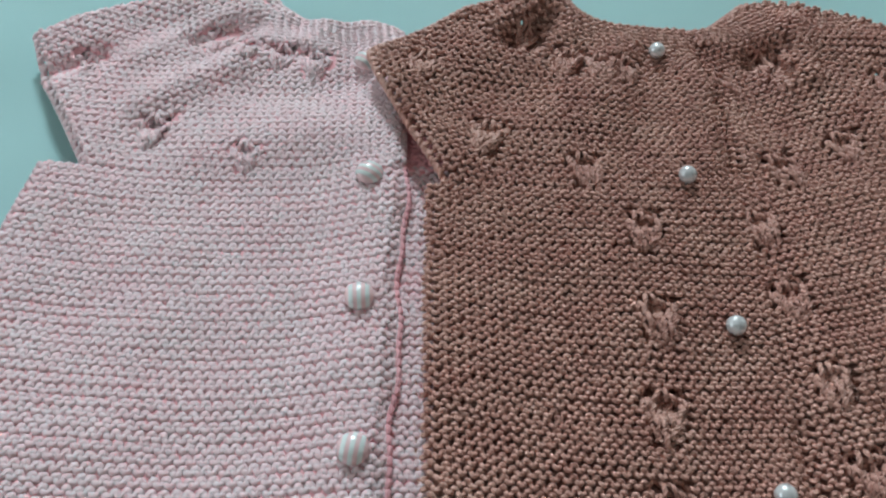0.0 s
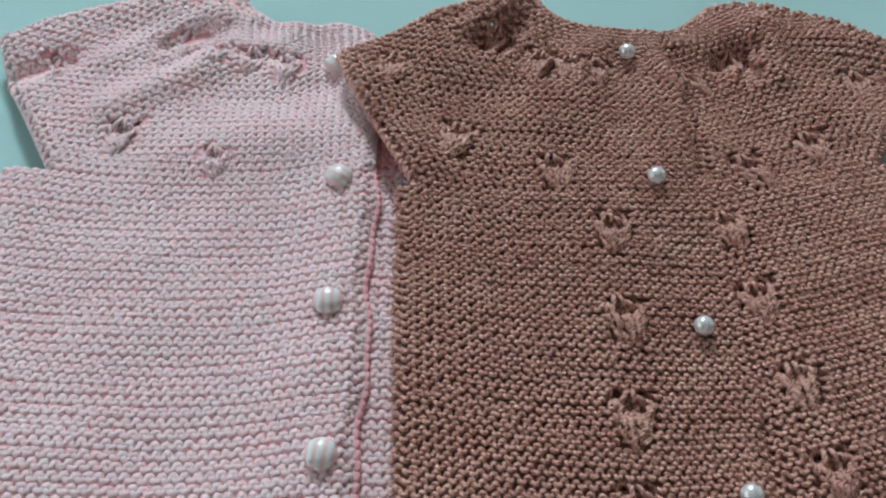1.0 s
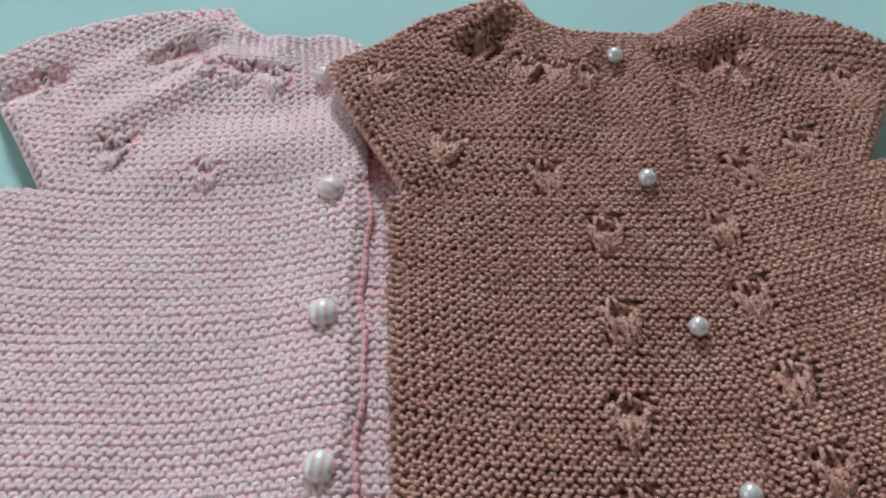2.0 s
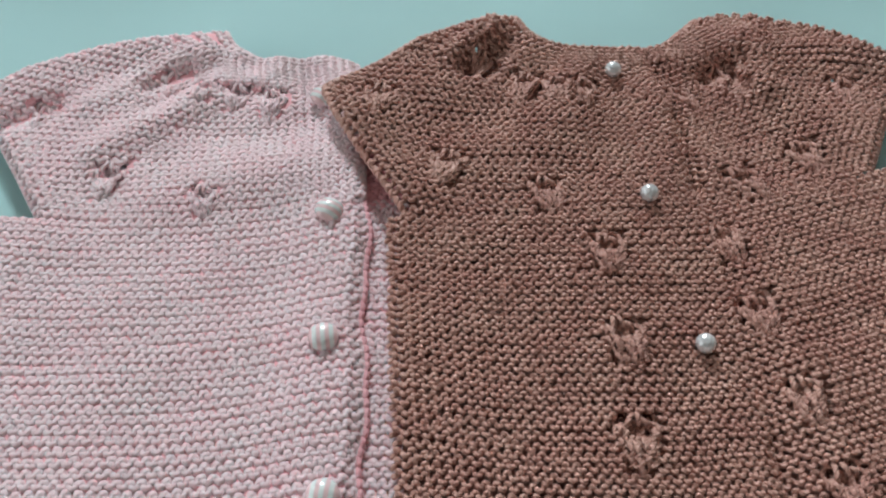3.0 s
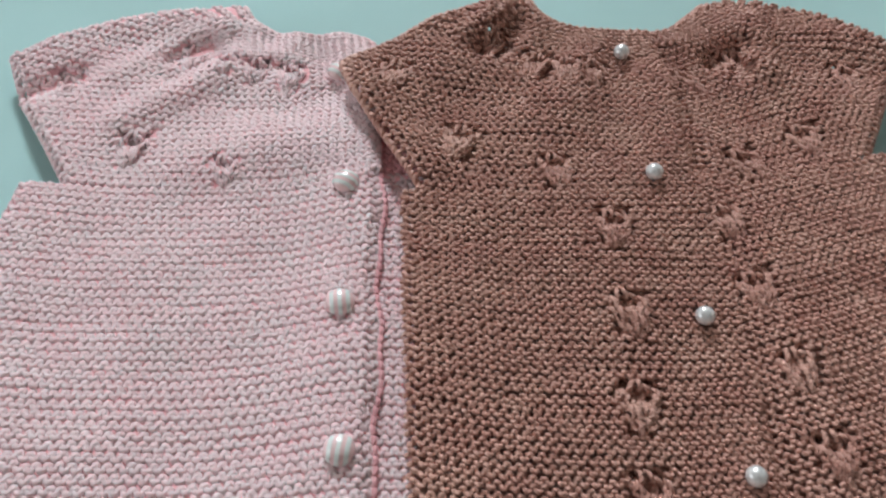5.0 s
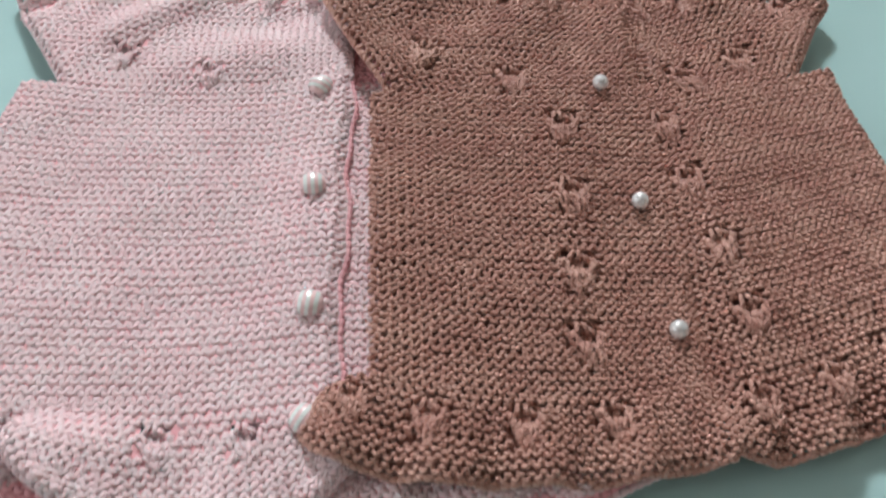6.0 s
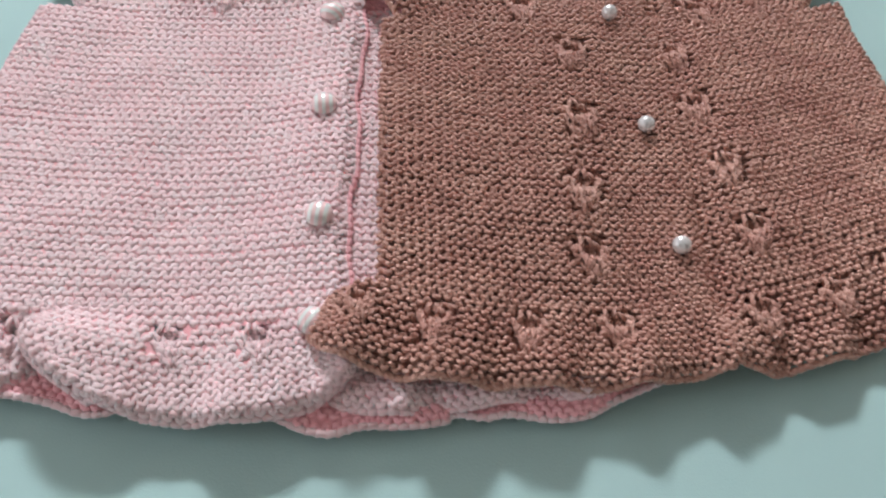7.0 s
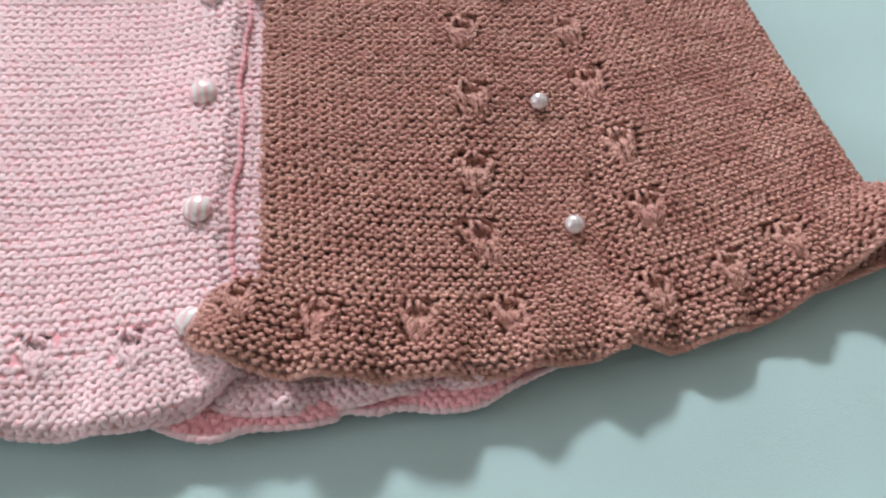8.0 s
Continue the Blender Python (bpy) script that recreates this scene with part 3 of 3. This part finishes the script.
under_hem = Fabric([[(0.070, 0.082), (0.082, 0.0735), (0.101, 0.0722), (0.1165, 0.0752), (0.128, 0.0770), (0.140, 0.0808), (0.152, 0.0826), (0.168, 0.0848), (0.190, 0.096)],
                    [(0.072, 0.100), (0.10, 0.098), (0.14, 0.104), (0.20, 0.114)]], lambda x, y: 0.0092 + 0 * x, (0.4, 0, 0.5, 0), extra=under_flute)
knit("under_ruffle", under_hem, PINK, pink, edging=("outer",), seed=18)
# the ruffle's inside, with its rosy shade put into the yarn colour
inside = knit("back_ruffle", back_hem, SHADED_PINK, pink, seed=16)
bound_edge(back_hem, "outer", PINK, inside)
back = Fabric([[(-0.09, 0.095), (-0.03, 0.095), (0.02, 0.098), (0.07, 0.10)], [(-0.072, 0.252), (-0.03, 0.254), (0.01, 0.258), (0.05, 0.262)], [(-0.03, 0.35), (-0.01, 0.348), (0.01, 0.344), (0.04, 0.342)]],
              lambda x, y: 0.0078 + 0 * x)
knit("back_panel", back, PINK, pink, plain=True)
back_sleeve = Fabric([[(-0.108, 0.325), (-0.094, 0.298), (-0.067, 0.262)], [(-0.022, 0.362), (-0.012, 0.348), (0.0, 0.330)]], lambda x, y: 0.0052 + 0 * x)
knit("back_sleeve", back_sleeve, PINK, pink, plain=True)
for x, y, angle, fab in ((0.0405, 0.328, 60, yoke), (0.0515, 0.2625, 70, body), (0.0565, 0.2045, 10, body), (0.0635, 0.147, -4, body), (0.0685, 0.101, -28, hem)):
    striped_button(fab, x, y, angle, pink)


# ---- brown cardigan ----
def brown_height(x, y):
    z = 0.0115 + 0.0065 * (1 - smooth(0.11, 0.21, x)) + 0.0012 * lumps(x, y, 1.7)
    z = z + ridge(x, y, (0.098, 0.350), (0.116, 0.367), 0.006, 0.005) - ridge(x, y, (0.106, 0.343), (0.119, 0.355), 0.006, 0.006)
    z = z - ridge(x, y, (0.218, 0.353), (0.230, 0.361), 0.006, 0.007) + ridge(x, y, (0.238, 0.374), (0.242, 0.345), 0.007, 0.004)
    z = z + ridge(x, y, (0.16, 0.26), (0.17, 0.16), 0.016, 0.0015) + ridge(x, y, (0.22, 0.25), (0.24, 0.15), 0.014, 0.002)
    z = z - ridge(x, y, (0.199, 0.325), (0.203, 0.285), 0.004, 0.0040) - ridge(x, y, (0.214, 0.17), (0.219, 0.12), 0.004, 0.002)
    turn = np.arctan2(y - 0.395, x - 0.17)
    z = z + 0.0020 * np.sin(10 * turn + 1.4) * smooth(0.275, 0.32, y) * smooth(0.362, 0.340, y)
    return z + 0.004 * smooth(0.345, 0.375, y) + ridge(x, y, (0.050, 0.322), (0.080, 0.268), 0.014, 0.004)


def brown_flute(s, q, x, y):
    free = np.clip(1 - q, 0, 1) ** 1.3
    return free * (0.0034 * np.sin(x * 178 - 0.4) + 0.0008 * np.sin(x * 410) + 0.001 + 0.020 * smooth(0.303, 0.345, x) - 0.0035 * smooth(0.222, 0.250, x) * smooth(0.315, 0.285, x))


brown = new("brown_cardigan")
tagged(brown, "brown hand-knitted baby cardigan with pearl buttons, partly over the pink one", "cardigan", "knitted baby cardigans")
body = Fabric([[(0.089, 0.117), (0.13, 0.113), (0.175, 0.116), (0.219, 0.127)], [(0.082, 0.187), (0.12, 0.184), (0.165, 0.186), (0.212, 0.192)], [(0.075, 0.257), (0.11, 0.2576), (0.155, 0.2626), (0.204, 0.2716)]],
              brown_height, (1.2, 0.2, 0, 0))
knit("front_panel", body, BROWN, brown, [(0.162, 0.250, 1.0), (0.165, 0.212, 1.05), (0.167, 0.175, 1.1), (0.169, 0.142, 1.1)], seed=21)
low = lambda x, y: brown_height(x, y) - 0.0015 * (1 - smooth(0.21, 0.235, x))
side = Fabric([[(0.215, 0.126), (0.25, 0.138), (0.285, 0.155), (0.333, 0.177)], [(0.202, 0.270), (0.23, 0.279), (0.26, 0.290), (0.300, 0.303)]], low, (0, 1, 0, 0), sway=lambda s, q: -0.003 * s * s * np.sin(np.pi * q))
knit("button_front", side, BROWN, brown, [(0.210, 0.261, 1.0), (0.218, 0.227, 1.0), (0.227, 0.193, 1.0), (0.235, 0.161, 1.0)], seed=22)
yoke = Fabric([[(0.084, 0.2575), (0.12, 0.2570), (0.16, 0.2632), (0.204, 0.2715)],
               [(0.065, 0.286), (0.11, 0.283), (0.16, 0.288), (0.202, 0.296)],
               [(0.049, 0.310), (0.10, 0.307), (0.15, 0.311), (0.199, 0.318)],
               [(0.042, 0.325), (0.09, 0.324), (0.14, 0.326), (0.196, 0.333)],
               [(0.060, 0.344), (0.10, 0.341), (0.145, 0.339), (0.192, 0.346)],
               [(0.082, 0.361), (0.108, 0.3565), (0.148, 0.352), (0.190, 0.357)],
               [(0.104, 0.3715), (0.120, 0.365), (0.149, 0.3575), (0.189, 0.362)],
               [(0.127, 0.379), (0.134, 0.368), (0.150, 0.3625), (0.170, 0.364), (0.188, 0.366)]],
              brown_height, (0.45, 0.2, 0, 0.4))
knit("yoke", yoke, BROWN, brown, [(0.068, 0.325, 1.0), (0.099, 0.288, 1.05), (0.139, 0.277, 1.05), (0.112, 0.352, 0.9), (0.132, 0.339, 0.9), (0.146, 0.337, 0.8), (0.158, 0.338, 0.9)],
     edging=("start", "inner"), seed=23, loose=1.05)
yoke_side = Fabric([[(0.202, 0.270), (0.23, 0.279), (0.255, 0.288), (0.2805, 0.2985)],
                    [(0.199, 0.292), (0.225, 0.304), (0.255, 0.315), (0.291, 0.322)],
                    [(0.196, 0.311), (0.220, 0.327), (0.250, 0.339), (0.300, 0.341)],
                    [(0.193, 0.327), (0.215, 0.345), (0.250, 0.357), (0.3095, 0.356)],
                    [(0.191, 0.341), (0.211, 0.355), (0.236, 0.367), (0.27, 0.373), (0.304, 0.370)],
                    [(0.189, 0.358), (0.21, 0.364), (0.235, 0.375), (0.278, 0.385)],
                    [(0.188, 0.362), (0.204, 0.367), (0.223, 0.380), (0.248, 0.392)],
                    [(0.187, 0.365), (0.198, 0.369), (0.207, 0.378), (0.218, 0.391)]],
                   low, (0, 0.7, 0, 0.4))
knit("button_yoke", yoke_side, BROWN, brown, [(0.224, 0.359, 0.9), (0.202, 0.341, 0.9), (0.252, 0.308, 1.0), (0.223, 0.291, 1.0), (0.280, 0.348, 0.9)], edging=("end", "inner"), seed=24, loose=1.05)
ruffle = Fabric([[(0.067, 0.096), (0.078, 0.088), (0.100, 0.083), (0.125, 0.082), (0.168, 0.086), (0.195, 0.092), (0.221, 0.099)],
                 [(0.074, 0.1105), (0.089, 0.1180), (0.115, 0.1150), (0.13, 0.1140), (0.175, 0.1175), (0.20, 0.1225), (0.219, 0.1285)]], brown_height, (0.9, 0.2, 0.5, 0), extra=brown_flute)
knit("ruffle", ruffle, BROWN, brown, [(0.083, 0.110, 0.8), (0.112, 0.105, 0.95), (0.146, 0.107, 0.95), (0.178, 0.113, 0.95)], edging=("outer", "start"), seed=25)
ruffle_side = Fabric([[(0.218, 0.102), (0.240, 0.101), (0.280, 0.116), (0.306, 0.132), (0.333, 0.149), (0.362, 0.163)],
                      [(0.215, 0.126), (0.25, 0.138), (0.285, 0.155), (0.310, 0.168), (0.328, 0.176), (0.352, 0.178)]], low, (0, 0.6, 0.5, 0), extra=brown_flute)
knit("button_ruffle", ruffle_side, BROWN, brown, [(0.234, 0.125, 0.95), (0.264, 0.136, 0.95), (0.290, 0.150, 0.95)], edging=("outer",), seed=26)
back_hem = Fabric([[(0.25, 0.113), (0.28, 0.121), (0.31, 0.132), (0.335, 0.143), (0.358, 0.152)], [(0.24, 0.138), (0.27, 0.15), (0.30, 0.163), (0.32, 0.17), (0.345, 0.174)]],
                  lambda x, y: 0.0042 + 0 * x)
knit("back_ruffle", back_hem, BROWN, brown, edging=("outer",), seed=27)
back = Fabric([[(0.095, 0.10), (0.16, 0.10), (0.23, 0.12), (0.32, 0.165)], [(0.085, 0.25), (0.14, 0.255), (0.20, 0.268), (0.285, 0.29)], [(0.135, 0.358), (0.16, 0.360), (0.18, 0.361), (0.214, 0.380)]],
              lambda x, y: 0.0045 + 0.0045 * (1 - smooth(0.13, 0.21, x)) + 0.004 * smooth(0.35, 0.37, y))
knit("back_panel", back, BROWN, brown, plain=True)
back_yoke = Fabric([[(0.060, 0.318), (0.12, 0.318), (0.20, 0.322), (0.285, 0.335)], [(0.104, 0.363), (0.14, 0.358), (0.19, 0.360), (0.25, 0.383)]],
                   lambda x, y: 0.0050 + 0.0060 * (1 - smooth(0.10, 0.15, x)))
knit("back_yoke", back_yoke, BROWN, brown, plain=True)
for x, y, fab in ((0.1725, 0.349, yoke), (0.1815, 0.276, yoke), (0.195, 0.208, body), (0.205, 0.147, body)):
    pearl_button(fab, x, y, brown)
